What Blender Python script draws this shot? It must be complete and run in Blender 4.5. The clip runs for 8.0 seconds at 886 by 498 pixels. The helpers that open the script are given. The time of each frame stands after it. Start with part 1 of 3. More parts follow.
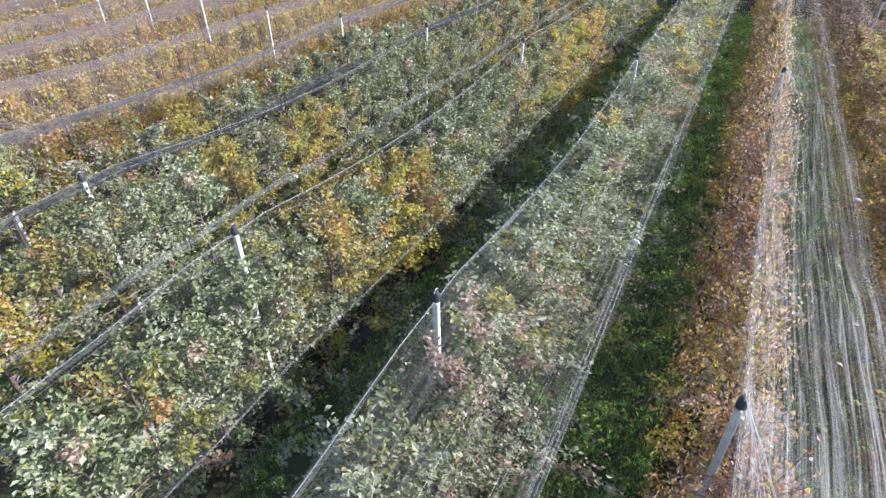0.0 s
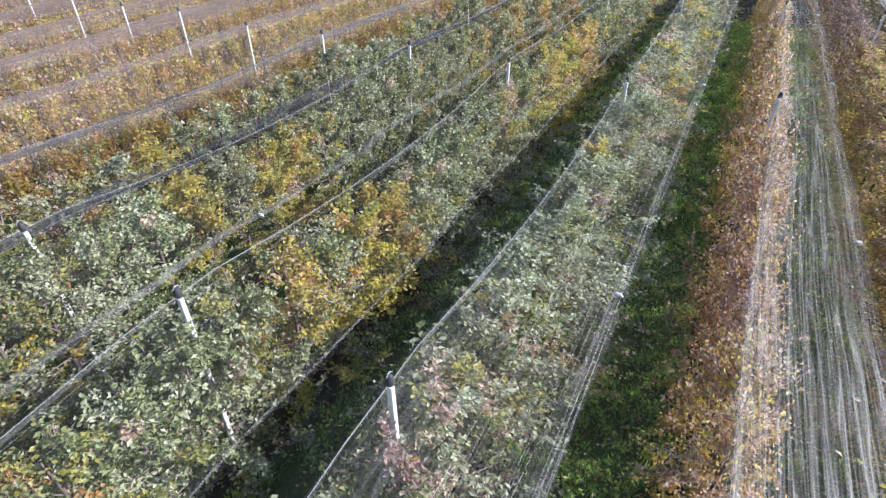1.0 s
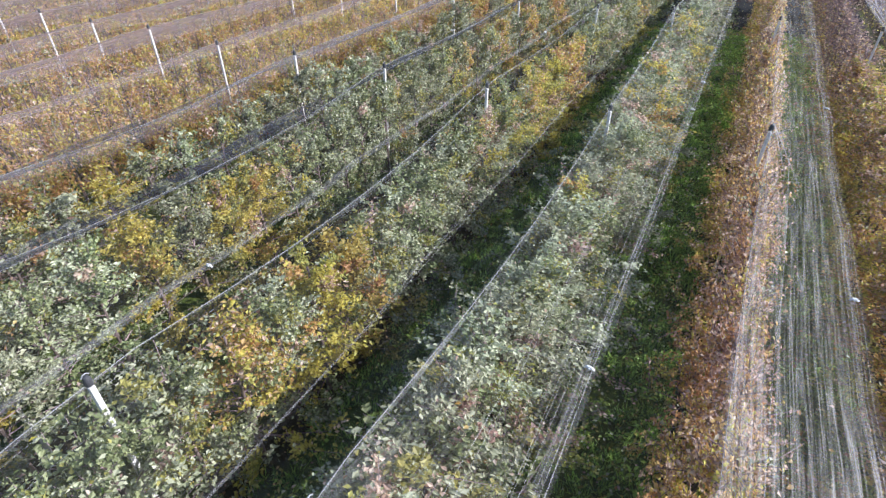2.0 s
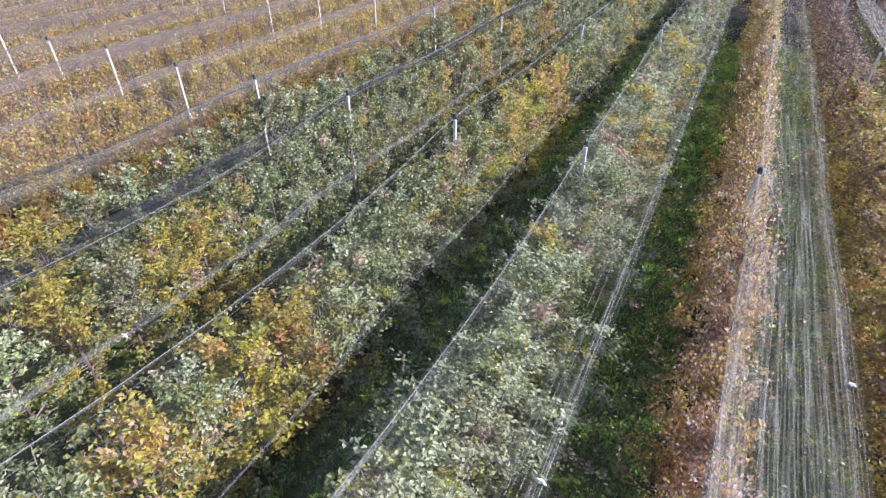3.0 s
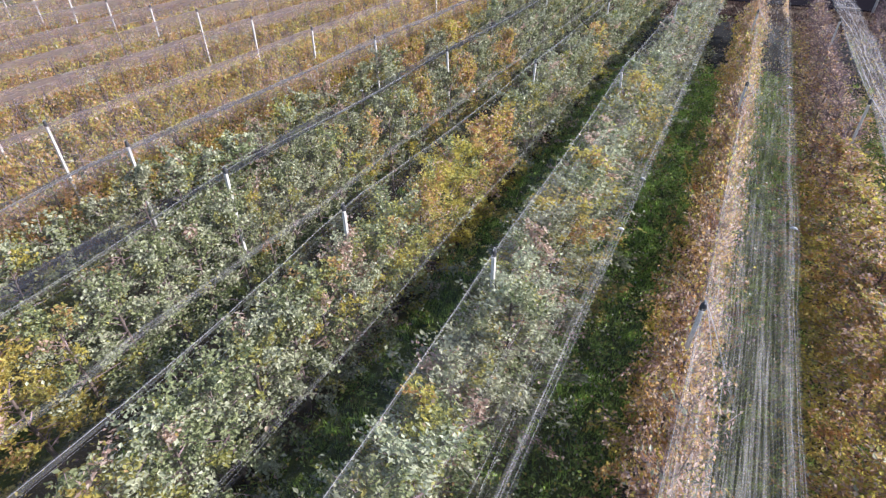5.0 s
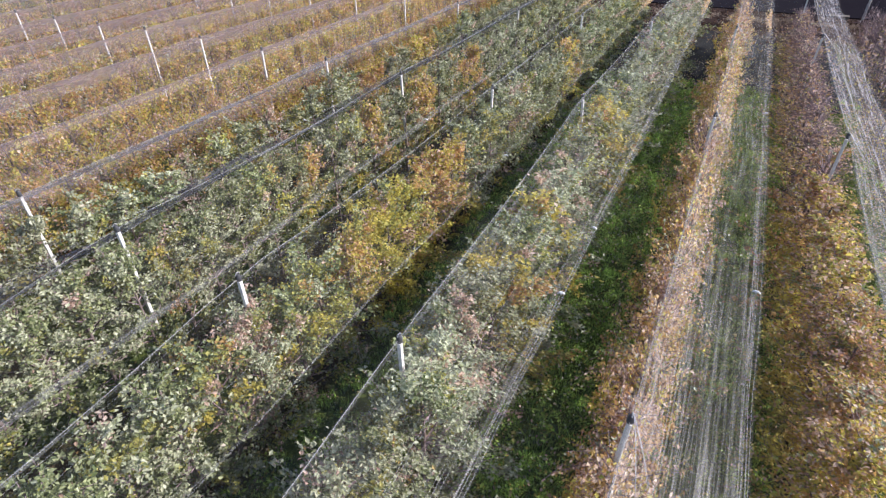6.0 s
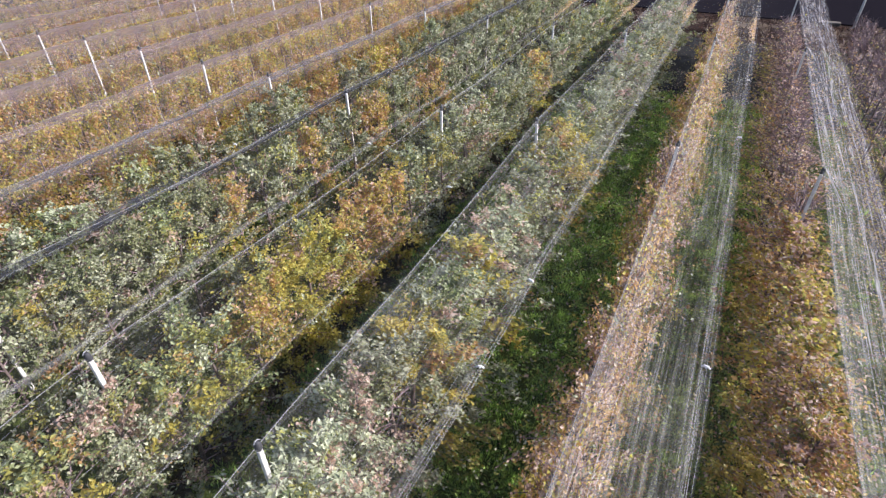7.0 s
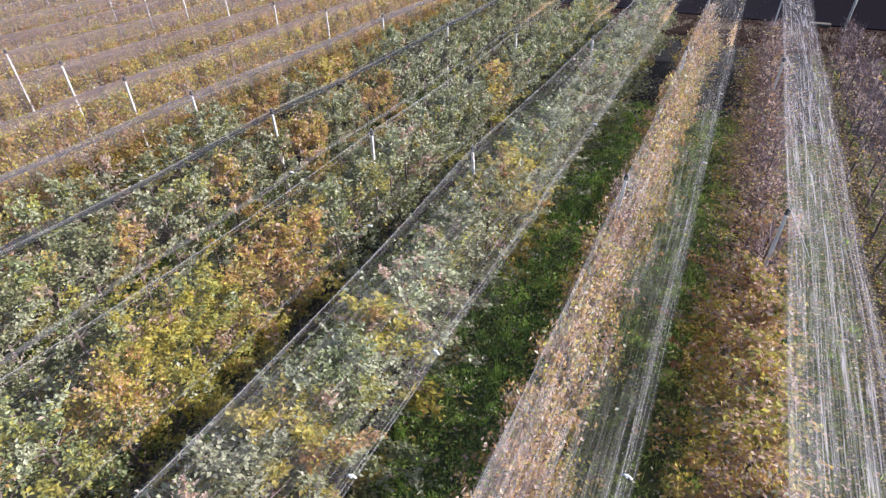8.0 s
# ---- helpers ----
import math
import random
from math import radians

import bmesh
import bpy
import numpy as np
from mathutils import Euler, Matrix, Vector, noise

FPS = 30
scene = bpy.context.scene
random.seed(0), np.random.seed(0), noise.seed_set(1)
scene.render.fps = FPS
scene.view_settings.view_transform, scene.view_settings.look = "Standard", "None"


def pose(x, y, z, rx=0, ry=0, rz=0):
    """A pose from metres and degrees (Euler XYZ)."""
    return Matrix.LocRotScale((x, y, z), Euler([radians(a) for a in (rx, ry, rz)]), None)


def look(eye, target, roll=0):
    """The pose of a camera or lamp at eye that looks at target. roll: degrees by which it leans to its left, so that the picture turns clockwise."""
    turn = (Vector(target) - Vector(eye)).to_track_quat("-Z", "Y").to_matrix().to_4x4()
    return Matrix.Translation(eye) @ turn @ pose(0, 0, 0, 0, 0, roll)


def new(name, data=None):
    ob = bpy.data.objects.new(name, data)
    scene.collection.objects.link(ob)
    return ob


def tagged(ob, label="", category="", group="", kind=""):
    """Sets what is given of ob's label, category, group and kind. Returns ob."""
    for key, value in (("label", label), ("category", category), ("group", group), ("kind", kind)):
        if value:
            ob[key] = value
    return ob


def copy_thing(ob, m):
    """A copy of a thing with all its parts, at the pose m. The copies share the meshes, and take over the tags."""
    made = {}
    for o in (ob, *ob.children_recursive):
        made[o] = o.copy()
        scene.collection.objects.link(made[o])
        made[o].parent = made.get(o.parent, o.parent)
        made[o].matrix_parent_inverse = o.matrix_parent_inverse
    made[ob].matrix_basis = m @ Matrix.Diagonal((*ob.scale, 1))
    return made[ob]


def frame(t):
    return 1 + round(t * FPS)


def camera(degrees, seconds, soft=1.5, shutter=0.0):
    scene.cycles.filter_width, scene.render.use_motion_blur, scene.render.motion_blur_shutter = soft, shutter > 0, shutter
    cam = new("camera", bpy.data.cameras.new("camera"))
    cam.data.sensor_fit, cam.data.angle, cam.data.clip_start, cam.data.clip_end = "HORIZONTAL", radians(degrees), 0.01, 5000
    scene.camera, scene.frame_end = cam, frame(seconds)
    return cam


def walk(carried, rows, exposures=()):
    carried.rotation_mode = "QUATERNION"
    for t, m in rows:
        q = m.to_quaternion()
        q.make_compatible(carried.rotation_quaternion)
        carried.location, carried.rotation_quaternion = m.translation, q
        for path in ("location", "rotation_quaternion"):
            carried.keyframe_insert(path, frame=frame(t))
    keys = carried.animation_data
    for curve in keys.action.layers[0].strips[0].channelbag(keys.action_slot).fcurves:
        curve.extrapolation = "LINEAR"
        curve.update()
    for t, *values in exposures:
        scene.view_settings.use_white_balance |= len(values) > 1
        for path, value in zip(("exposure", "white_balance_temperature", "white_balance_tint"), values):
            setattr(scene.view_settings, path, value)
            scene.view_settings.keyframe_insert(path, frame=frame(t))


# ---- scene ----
PATH = [
    (0, (-1.074, -4.112, 8.023), (-1.837, -2.678, 6.856), -0.1),
    (0.5, (-1.119, -3.601, 8.155), (-1.882, -2.168, 6.986), -0.2),
    (1, (-1.107, -3.012, 8.323), (-1.871, -1.58, 7.154), -0.3),
    (1.5, (-1.099, -2.407, 8.482), (-1.862, -0.974, 7.314), -0.4),
    (3, (-1.019, -0.006, 8.842), (-1.779, 1.434, 7.681), -0.3),
    (3.5, (-0.964, 0.916, 8.968), (-1.724, 2.356, 7.808), -0.4),
    (4, (-0.893, 1.899, 9.121), (-1.65, 3.341, 7.959), -0.4),
    (4.5, (-0.762, 2.897, 9.263), (-1.519, 4.338, 8.1), -0.5),
    (4.7, (-0.677, 3.339, 9.32), (-1.436, 4.777, 8.156), -0.5),
    (5.8, (-0.17, 5.902, 9.657), (-0.921, 7.344, 8.492), -0.6),
    (6, (-0.019, 6.368, 9.682), (-0.774, 7.81, 8.519), -0.8),
    (6.5, (0.284, 7.48, 9.735), (-0.469, 8.922, 8.572), -0.7),
    (7, (0.601, 8.74, 9.728), (-0.148, 10.181, 8.562), -0.6),
    (7.5, (0.92, 9.925, 9.711), (0.173, 11.365, 8.541), -0.8),
    (8, (1.356, 11.358, 9.689), (0.608, 12.794, 8.516), -1.0),
]
cam = camera(79.3, 8.0, soft=1.3)
walk(cam, [(t, look(eye, target, roll)) for t, eye, target, roll in PATH], exposures=((0.0, 0.77, 5740, 12), (8.0, 0.68, 6150, 17.5)))

# ---- world, sun, exposure ----
SUN_AZ, SUN_EL = radians(64), radians(33)      # from +y towards +x, above the horizon
world = bpy.data.worlds.new("sky")
scene.world = world
world.use_nodes = True
wn = world.node_tree
sky = wn.nodes.new("ShaderNodeTexSky")
sky.sky_type, sky.sun_disc, sky.sun_elevation, sky.sun_rotation = "NISHITA", False, SUN_EL, SUN_AZ
wn.links.new(sky.outputs[0], wn.nodes["Background"].inputs[0])
wn.nodes["Background"].inputs[1].default_value = 0.10
sun = new("sun", bpy.data.lights.new("sun", "SUN"))
sun.data.energy, sun.data.angle, sun.data.color = 5.0, radians(0.6), (1.0, 0.93, 0.84)
sun.matrix_world = look((0, 0, 30), (-math.sin(SUN_AZ) * math.cos(SUN_EL), -math.cos(SUN_AZ) * math.cos(SUN_EL), 30 - math.sin(SUN_EL)))

# ---- plan ----
ROW, BAY = 3.3, 11.22          # row spacing, post spacing
RIDGE, VALLEY = 3.98, 3.02     # heights of the net at the posts and in the valleys
SAG = {-1: 0.45, 0: 0.40, 1: 0.16}  # how far the ridge cable hangs down, by bay; little further on
LANE_Z = {-2: 2.80, -3: 2.88}  # valleys that hang lower, by the lane to the right of the row
# where each post's top stands off its row, and its height, at the posts 0 to 3
POST_TOPS = {
    1: ((0, 3.98), (0, 3.98), (0, 4.02), (0, 3.98)),
    0: ((-0.12, 4.0), (0.10, 4.05), (0.16, 4.07), (0.1, 4.0)),
    -1: ((-0.06, 4.02), (-0.03, 3.90), (-0.25, 4.02), (-0.1, 4.0)),
    -2: ((0.04, 3.95), (0.02, 3.96), (0.07, 3.88), (0, 3.95)),
    -3: ((-0.02, 3.95), (0.10, 4.03), (-0.14, 3.87), (0.04, 3.91)),
    -4: ((0, 3.97), (0.05, 3.97), (-0.04, 3.96), (-0.03, 3.97)),
    -5: ((0, 3.95), (0.06, 3.90), (0.08, 3.97), (0, 3.97)),
    -6: ((0, 4.0), (-0.03, 4.04), (0.03, 4.08), (0, 4.0)),
    -7: ((0, 4.0), (0.02, 3.94), (-0.05, 4.10), (0, 4.0)),
}
Y0, Y1 = -12.0, 52.0           # orchard's length


# ---- materials ----
class Mat:
    """A small helper to wire node materials."""

    def __init__(self, name):
        self.m = bpy.data.materials.new(name)
        self.m.use_nodes = True
        self.t = self.m.node_tree
        self.bsdf = self.t.nodes["Principled BSDF"]
        self.out = self.t.nodes["Material Output"]

    def n(self, kind, **kw):
        node = self.t.nodes.new("ShaderNode" + kind)
        for k, v in kw.items():
            node.inputs[k.replace("_", " ")].default_value = v
        return node

    def link(self, a, b):
        self.t.links.new(a, b)

    def coords(self, scale=(1, 1, 1)):
        g, mp = self.n("NewGeometry"), self.n("Mapping")
        mp.inputs["Scale"].default_value = scale
        self.link(g.outputs["Position"], mp.inputs[0])
        return mp.outputs[0]

    def noise(self, scale, detail=4, rough=0.6, stretch=(1, 1, 1)):
        x = self.n("TexNoise", Scale=scale, Detail=detail, Roughness=rough)
        self.link(self.coords(stretch), x.inputs["Vector"])
        return x.outputs[0]

    def ramp(self, fac, stops):
        r = self.n("ValToRGB")
        el = r.color_ramp.elements
        while len(el) < len(stops):
            el.new(0.5)
        for e, (p, c) in zip(el, stops):
            e.position, e.color = p, (*c, 1)
        self.link(fac, r.inputs[0])
        return r.outputs[0]

    def mix(self, fac, a, b, mode="MIX"):
        x = self.t.nodes.new("ShaderNodeMix")
        x.data_type, x.blend_type = "RGBA", mode
        for src, i in ((fac, 0), (a, 6), (b, 7)):
            if isinstance(src, (int, float)):
                x.inputs[i].default_value = src
            elif isinstance(src, tuple):
                x.inputs[i].default_value = (*src, 1)
            else:
                self.link(src, x.inputs[i])
        return x.outputs[2]

    def math(self, op, a, b=0.0, c=0.0):
        x = self.t.nodes.new("ShaderNodeMath")
        x.operation = op
        for i, src in enumerate((a, b, c)):
            if isinstance(src, (int, float)):
                x.inputs[i].default_value = src
            else:
                self.link(src, x.inputs[i])
        return x.outputs[0]

    def bump(self, height, strength=0.4, dist=0.02):
        b = self.n("Bump", Strength=strength, Distance=dist)
        self.link(height, b.inputs["Height"])
        self.link(b.outputs[0], self.bsdf.inputs["Normal"])

    def base(self, colour, rough=0.7, metal=0.0, spec=0.5):
        if isinstance(colour, tuple):
            self.bsdf.inputs["Base Color"].default_value = (*colour, 1)
        else:
            self.link(colour, self.bsdf.inputs["Base Color"])
        self.bsdf.inputs["Roughness"].default_value = rough
        self.bsdf.inputs["Metallic"].default_value = metal
        self.bsdf.inputs["Specular IOR Level"].default_value = spec
        return self.m


def leaf_material(name, dark, light, through_light=0.3):
    """A leaf: each blade its own shade, some light passing through it."""
    m = Mat(name)
    g, o = m.n("NewGeometry"), m.n("ObjectInfo")
    c = m.ramp(g.outputs["Random Per Island"], [(0.0, dark), (0.75, light), (1.0, tuple(min(0.85, v * 1.2 + 0.03) for v in light))])
    h = m.n("HueSaturation")
    m.link(m.math("MULTIPLY_ADD", o.outputs["Random"], 0.03, 0.485), h.inputs["Hue"])
    m.link(m.math("MULTIPLY_ADD", o.outputs["Random"], 0.3, 0.85), h.inputs["Value"])
    m.link(c, h.inputs["Color"])
    m.base(h.outputs[0], 0.46, spec=0.45)
    tr, mx = m.n("BsdfTranslucent"), m.n("MixShader", Fac=through_light)
    m.link(h.outputs[0], tr.inputs[0])
    m.link(m.bsdf.outputs[0], mx.inputs[1])
    m.link(tr.outputs[0], mx.inputs[2])
    m.link(mx.outputs[0], m.out.inputs[0])
    return m.m


LEAVES = [
    leaf_material("leaf_green", (0.093, 0.128, 0.044), (0.305, 0.338, 0.165), 0.38),
    leaf_material("leaf_pale_underside", (0.29, 0.325, 0.20), (0.51, 0.53, 0.37), 0.38),
    leaf_material("leaf_yellow_green", (0.22, 0.23, 0.055), (0.50, 0.47, 0.14), 0.55),
    leaf_material("leaf_yellow", (0.40, 0.33, 0.06), (0.70, 0.60, 0.15), 0.62),
    leaf_material("leaf_orange", (0.41, 0.215, 0.07), (0.72, 0.48, 0.22), 0.62),
    leaf_material("leaf_brown", (0.33, 0.205, 0.15), (0.78, 0.58, 0.49), 0.55),
]


def bark_material():
    m = Mat("apple_bark")
    n = m.noise(40, 5, 0.7, (1, 1, 0.3))
    c = m.ramp(n, [(0.3, (0.07, 0.05, 0.045)), (0.7, (0.2, 0.155, 0.14))])
    m.bump(n, 0.5, 0.01)
    return m.base(c, 0.85)


def twig_material():
    m = Mat("bare_twig")
    g = m.n("NewGeometry")
    c = m.ramp(g.outputs["Random Per Island"], [(0.0, (0.11, 0.08, 0.085)), (1.0, (0.35, 0.25, 0.28))])
    return m.base(c, 0.6)


def ground_material():
    """Grass lanes, bare strips under the rows, reddish soil on the headland."""
    m = Mat("orchard_ground")
    sep = m.n("SeparateXYZ")
    m.link(m.coords(), sep.inputs[0])
    x, y = sep.outputs[0], sep.outputs[1]
    wob = m.noise(1.1, 4, 0.65)
    # distance from the nearest tree row
    d = m.math("PINGPONG", m.math("ADD", x, 330.0), ROW / 2)
    strip = m.math("ADD", d, m.math("MULTIPLY_ADD", wob, 0.8, -0.4))
    fine = m.noise(26, 5, 0.7)
    patch = m.noise(0.55, 4, 0.6)
    grass = m.mix(patch, m.ramp(fine, [(0.3, (0.025, 0.05, 0.01)), (0.7, (0.09, 0.15, 0.03))]),
                  m.ramp(fine, [(0.3, (0.045, 0.055, 0.015)), (0.7, (0.16, 0.18, 0.05))]))
    soil = m.mix(m.noise(3.0, 5, 0.7), m.ramp(fine, [(0.3, (0.018, 0.016, 0.01)), (0.7, (0.055, 0.045, 0.028))]),
                 m.ramp(fine, [(0.3, (0.03, 0.03, 0.013)), (0.7, (0.09, 0.075, 0.035))]))
    lane = m.mix(m.ramp(strip, [(0.25, (0, 0, 0)), (0.6, (1, 1, 1))]), soil, grass)
    # shade at the lanes' far ends is put into the ground colour
    shade_tone = m.ramp(fine, [(0.3, (0.012, 0.014, 0.016)), (0.7, (0.04, 0.04, 0.04))])
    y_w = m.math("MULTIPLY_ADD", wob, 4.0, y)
    shade_mask = m.math("MULTIPLY", m.math("GREATER_THAN", y_w, 38.5), m.math("GREATER_THAN", d, 0.55))
    head = m.ramp(m.noise(7, 6, 0.7), [(0.3, (0.012, 0.007, 0.006)), (0.55, (0.034, 0.019, 0.014)), (0.75, (0.075, 0.045, 0.034))])
    c = m.mix(shade_mask, lane, shade_tone)
    c = m.mix(m.math("GREATER_THAN", m.math("MULTIPLY_ADD", wob, 1.5, y), 51.3), c, head)
    m.bump(fine, 0.9, 0.05)
    return m.base(c, 0.95, spec=0.06)


def concrete_material():
    m = Mat("pale_concrete")
    n = m.noise(9, 6, 0.65)
    c = m.ramp(n, [(0.25, (0.48, 0.47, 0.46)), (0.6, (0.70, 0.69, 0.68)), (0.8, (0.78, 0.77, 0.76))])
    m.bump(m.noise(90, 4), 0.35, 0.004)
    return m.base(c, 0.8)


def stained_material():
    m = Mat("stained_concrete")
    n = m.noise(7, 6, 0.7)
    c = m.ramp(n, [(0.3, (0.05, 0.04, 0.035)), (0.55, (0.13, 0.11, 0.09)), (0.75, (0.22, 0.19, 0.16))])
    m.bump(n, 0.6, 0.02)
    return m.base(c, 0.9)


def asphalt_material():
    m = Mat("dark_asphalt")
    n = m.noise(60, 4, 0.7)
    c = m.mix(m.noise(0.7, 4), m.ramp(n, [(0.3, (0.009, 0.008, 0.011)), (0.7, (0.02, 0.018, 0.024))]), (0.013, 0.012, 0.016))
    m.bump(n, 0.4, 0.01)
    return m.base(c, 0.95, spec=0.0)


def thread_material():
    """White polyethylene thread: glossy, lets part of the light through."""
    m = Mat("net_thread")
    g = m.n("NewGeometry")
    c = m.ramp(g.outputs["Random Per Island"], [(0.0, (0.25, 0.255, 0.28)), (1.0, (0.7, 0.7, 0.75))])
    m.base(c, 0.35, spec=0.6)
    tr, mx = m.n("BsdfTranslucent"), m.n("MixShader", Fac=0.4)
    m.link(c, tr.inputs[0])
    m.link(m.bsdf.outputs[0], mx.inputs[1])
    m.link(tr.outputs[0], mx.inputs[2])
    m.link(mx.outputs[0], m.out.inputs[0])
    return m.m


def mesh_net_material(name, cover, folds, broad=1.0, colour=(0.78, 0.76, 0.79), fading=False, haze_gain=0.0, crest=0.0, reach=(17.0, 32.0)):
    """Fine net cloth: mostly open, the threads white; cover is the share that the threads close, folds how much more where it lies in creases."""
    m = Mat(name)
    def lines(scale, power):
        n = m.noise(1.0, 2, 0.5, scale)
        ridge = m.math("SUBTRACT", 1.0, m.math("ABSOLUTE", m.math("MULTIPLY_ADD", n, 2.0, -1.0)))
        return m.math("POWER", ridge, power)
    wide, thin = lines((5.5, 0.13, 0), 34), lines((19, 0.35, 0), 16)
    blotch = m.noise(0.6, 3, 0.55, (1, 0.5, 1))
    mist = m.math("MULTIPLY_ADD", blotch, 2.4, -0.3)
    crease = m.math("MULTIPLY", m.math("MULTIPLY_ADD", thin, 0.7, m.math("MULTIPLY", wide, broad)), m.math("MULTIPLY_ADD", m.noise(0.8, 2, 0.5, (1, 0.12, 1)), 2.0, -0.25))
    share = m.math("MULTIPLY_ADD", crease, folds, m.math("MULTIPLY", mist, cover))
    if haze_gain:
        # whitening from the view's angle, put into the cover along the row
        far = m.n("SeparateXYZ")
        m.link(m.coords(), far.inputs[0])
        ramp = m.n("MapRange", From_Min=reach[0], From_Max=reach[1], To_Min=1.0, To_Max=1.0 + haze_gain)
        m.link(far.outputs[1], ramp.inputs[0])
        share = m.math("MULTIPLY", share, ramp.outputs[0])
    if fading:
        # the painted shade is strongest along the ridge and thins towards the valley
        sep = m.n("SeparateXYZ")
        m.link(m.coords(), sep.inputs[0])
        off = m.math("PINGPONG", m.math("ADD", sep.outputs[0], 330.0), ROW / 2)
        ragged = m.math("MULTIPLY_ADD", m.noise(2.2, 4, 0.7, (1, 0.35, 1)), 1.6, 0.2)
        share = m.math("MULTIPLY", m.math("MULTIPLY", share, ragged), m.math("MULTIPLY_ADD", off, -0.5, 1.0))
    if crest:
        # doubled cloth over the ridge cable; far rows get their shade band here
        sep = m.n("SeparateXYZ")
        m.link(m.coords(), sep.inputs[0])
        off = m.math("PINGPONG", m.math("ADD", sep.outputs[0], 330.0), ROW / 2)
        fall = m.n("MapRange", From_Min=0.0, From_Max=0.55, To_Min=crest, To_Max=0.0)
        m.link(m.math("MULTIPLY_ADD", blotch, 0.5, m.math("ADD", off, -0.25)), fall.inputs[0])
        share = m.math("MULTIPLY_ADD", m.math("MULTIPLY_ADD", thin, 0.8, 0.5), fall.outputs[0], share)
    share = m.math("MINIMUM", m.math("MAXIMUM", share, 0.01), 0.8)
    m.base(colour, 0.45)
    tr, mx = m.n("BsdfTranslucent"), m.n("MixShader", Fac=0.45)
    tr.inputs[0].default_value = (*colour, 1)
    m.link(m.bsdf.outputs[0], mx.inputs[1])
    m.link(tr.outputs[0], mx.inputs[2])
    op, mo = m.n("BsdfTransparent"), m.n("MixShader")
    m.link(share, mo.inputs[0])
    m.link(op.outputs[0], mo.inputs[1])
    m.link(mx.outputs[0], mo.inputs[2])
    m.link(mo.outputs[0], m.out.inputs[0])
    return m.m


def soil_material():
    m = Mat("red_soil")
    g = m.n("NewGeometry")
    c = m.ramp(g.outputs["Random Per Island"], [(0.0, (0.02, 0.011, 0.008)), (0.7, (0.07, 0.04, 0.03)), (1.0, (0.13, 0.085, 0.065))])
    m.bump(m.noise(30, 4), 0.6, 0.02)
    return m.base(c, 0.95, spec=0.05)


SOIL, STAINED = soil_material(), stained_material()
DRY = leaf_material("dry_blade", (0.14, 0.10, 0.07), (0.42, 0.34, 0.25), 0.4)
BARK, TWIG, GROUND, CONCRETE, ASPHALT = bark_material(), twig_material(), ground_material(), concrete_material(), asphalt_material()
THREAD = thread_material()
CORD = Mat("grey_cord").base((0.34, 0.34, 0.36), 0.6)
# right panels: a grazing view's haze put into cover, row by row
NET_STREAKED = mesh_net_material("net_cloth_streaked", 0.06, 0.42, 1.0, (0.77, 0.76, 0.84), crest=0.05)
NET_CREASED = mesh_net_material("net_cloth_creased", 0.044, 0.34, 0.8, (0.77, 0.77, 0.77), haze_gain=-0.4, crest=0.02, reach=(11.5, 18.0))
NET_SLACK = mesh_net_material("net_cloth_slack", 0.013, 0.09, 0.9, haze_gain=0.9, crest=0.012)
NET_TAUT = mesh_net_material("net_cloth_taut", 0.018, 0.01)
# far rows: pinkish haze and the dim ridge band put into the cloth
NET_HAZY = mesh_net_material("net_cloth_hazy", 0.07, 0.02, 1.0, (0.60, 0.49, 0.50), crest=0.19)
# left panels: the grey of their unlit side is put into the colour
NET_SHADED = mesh_net_material("net_cloth_shaded", 0.42, 0.25, 1.0, (0.50, 0.38, 0.40), True)
NET_SHADED_THIN = mesh_net_material("net_cloth_thin_shaded", 0.36, 0.4, 1.0, (0.17, 0.17, 0.20))
# row -4: the dim band below its ridge put into the cloth
NET_CRESTED = mesh_net_material("net_cloth_crested", 0.02, 0.03, 1.0, (0.44, 0.41, 0.45), crest=0.34)
NET_SEAM = mesh_net_material("net_cloth_seam", 0.12, 0.2, 1.0, (0.5, 0.49, 0.5))
NET_PATCH = mesh_net_material("net_cloth_doubled", 0.07, 0.0)
NET_OVERLAP = mesh_net_material("net_cloth_overlap", 0.05, 0.1)
# the same unlit grey, sparser, for the left panels of two nearer rows
NET_SHADED_SPARSE = mesh_net_material("net_cloth_sparse_shaded", 0.07, 0.2, 1.0, (0.30, 0.29, 0.31), True)
CAP = Mat("black_plastic").base((0.05, 0.052, 0.06), 0.5)
NET_RIDGE = mesh_net_material("net_cloth_ridge", 0.10, 0.16, 1.0, (0.55, 0.56, 0.57))
FOLD = mesh_net_material("net_cloth_folded", 0.5, 0.3, 1.0, (0.85, 0.84, 0.86))
CLIP = Mat("white_plastic").base((0.8, 0.8, 0.78), 0.4)
STEEL = Mat("galvanised_steel").base((0.30, 0.31, 0.33), 0.6, 0.3)
GRASS = leaf_material("grass_blade", (0.04, 0.105, 0.015), (0.42, 0.62, 0.13), 0.5)


# ---- mesh helpers ----
def raw_mesh(name, verts, faces, mats, index=None, smooth=False):
    me = bpy.data.meshes.new(name)
    me.from_pydata(np.asarray(verts).tolist(), [], np.asarray(faces).tolist() if not isinstance(faces, list) else faces)
    for m in mats:
        me.materials.append(m)
    if index is not None:
        me.polygons.foreach_set("material_index", np.asarray(index, dtype=np.int32))
    if smooth:
        me.polygons.foreach_set("use_smooth", np.ones(len(me.polygons), dtype=bool))
    me.update()
    return me


def part(name, me, parent, label=""):
    ob = new(name, me)
    ob.parent = parent
    return tagged(ob, label) if label else ob


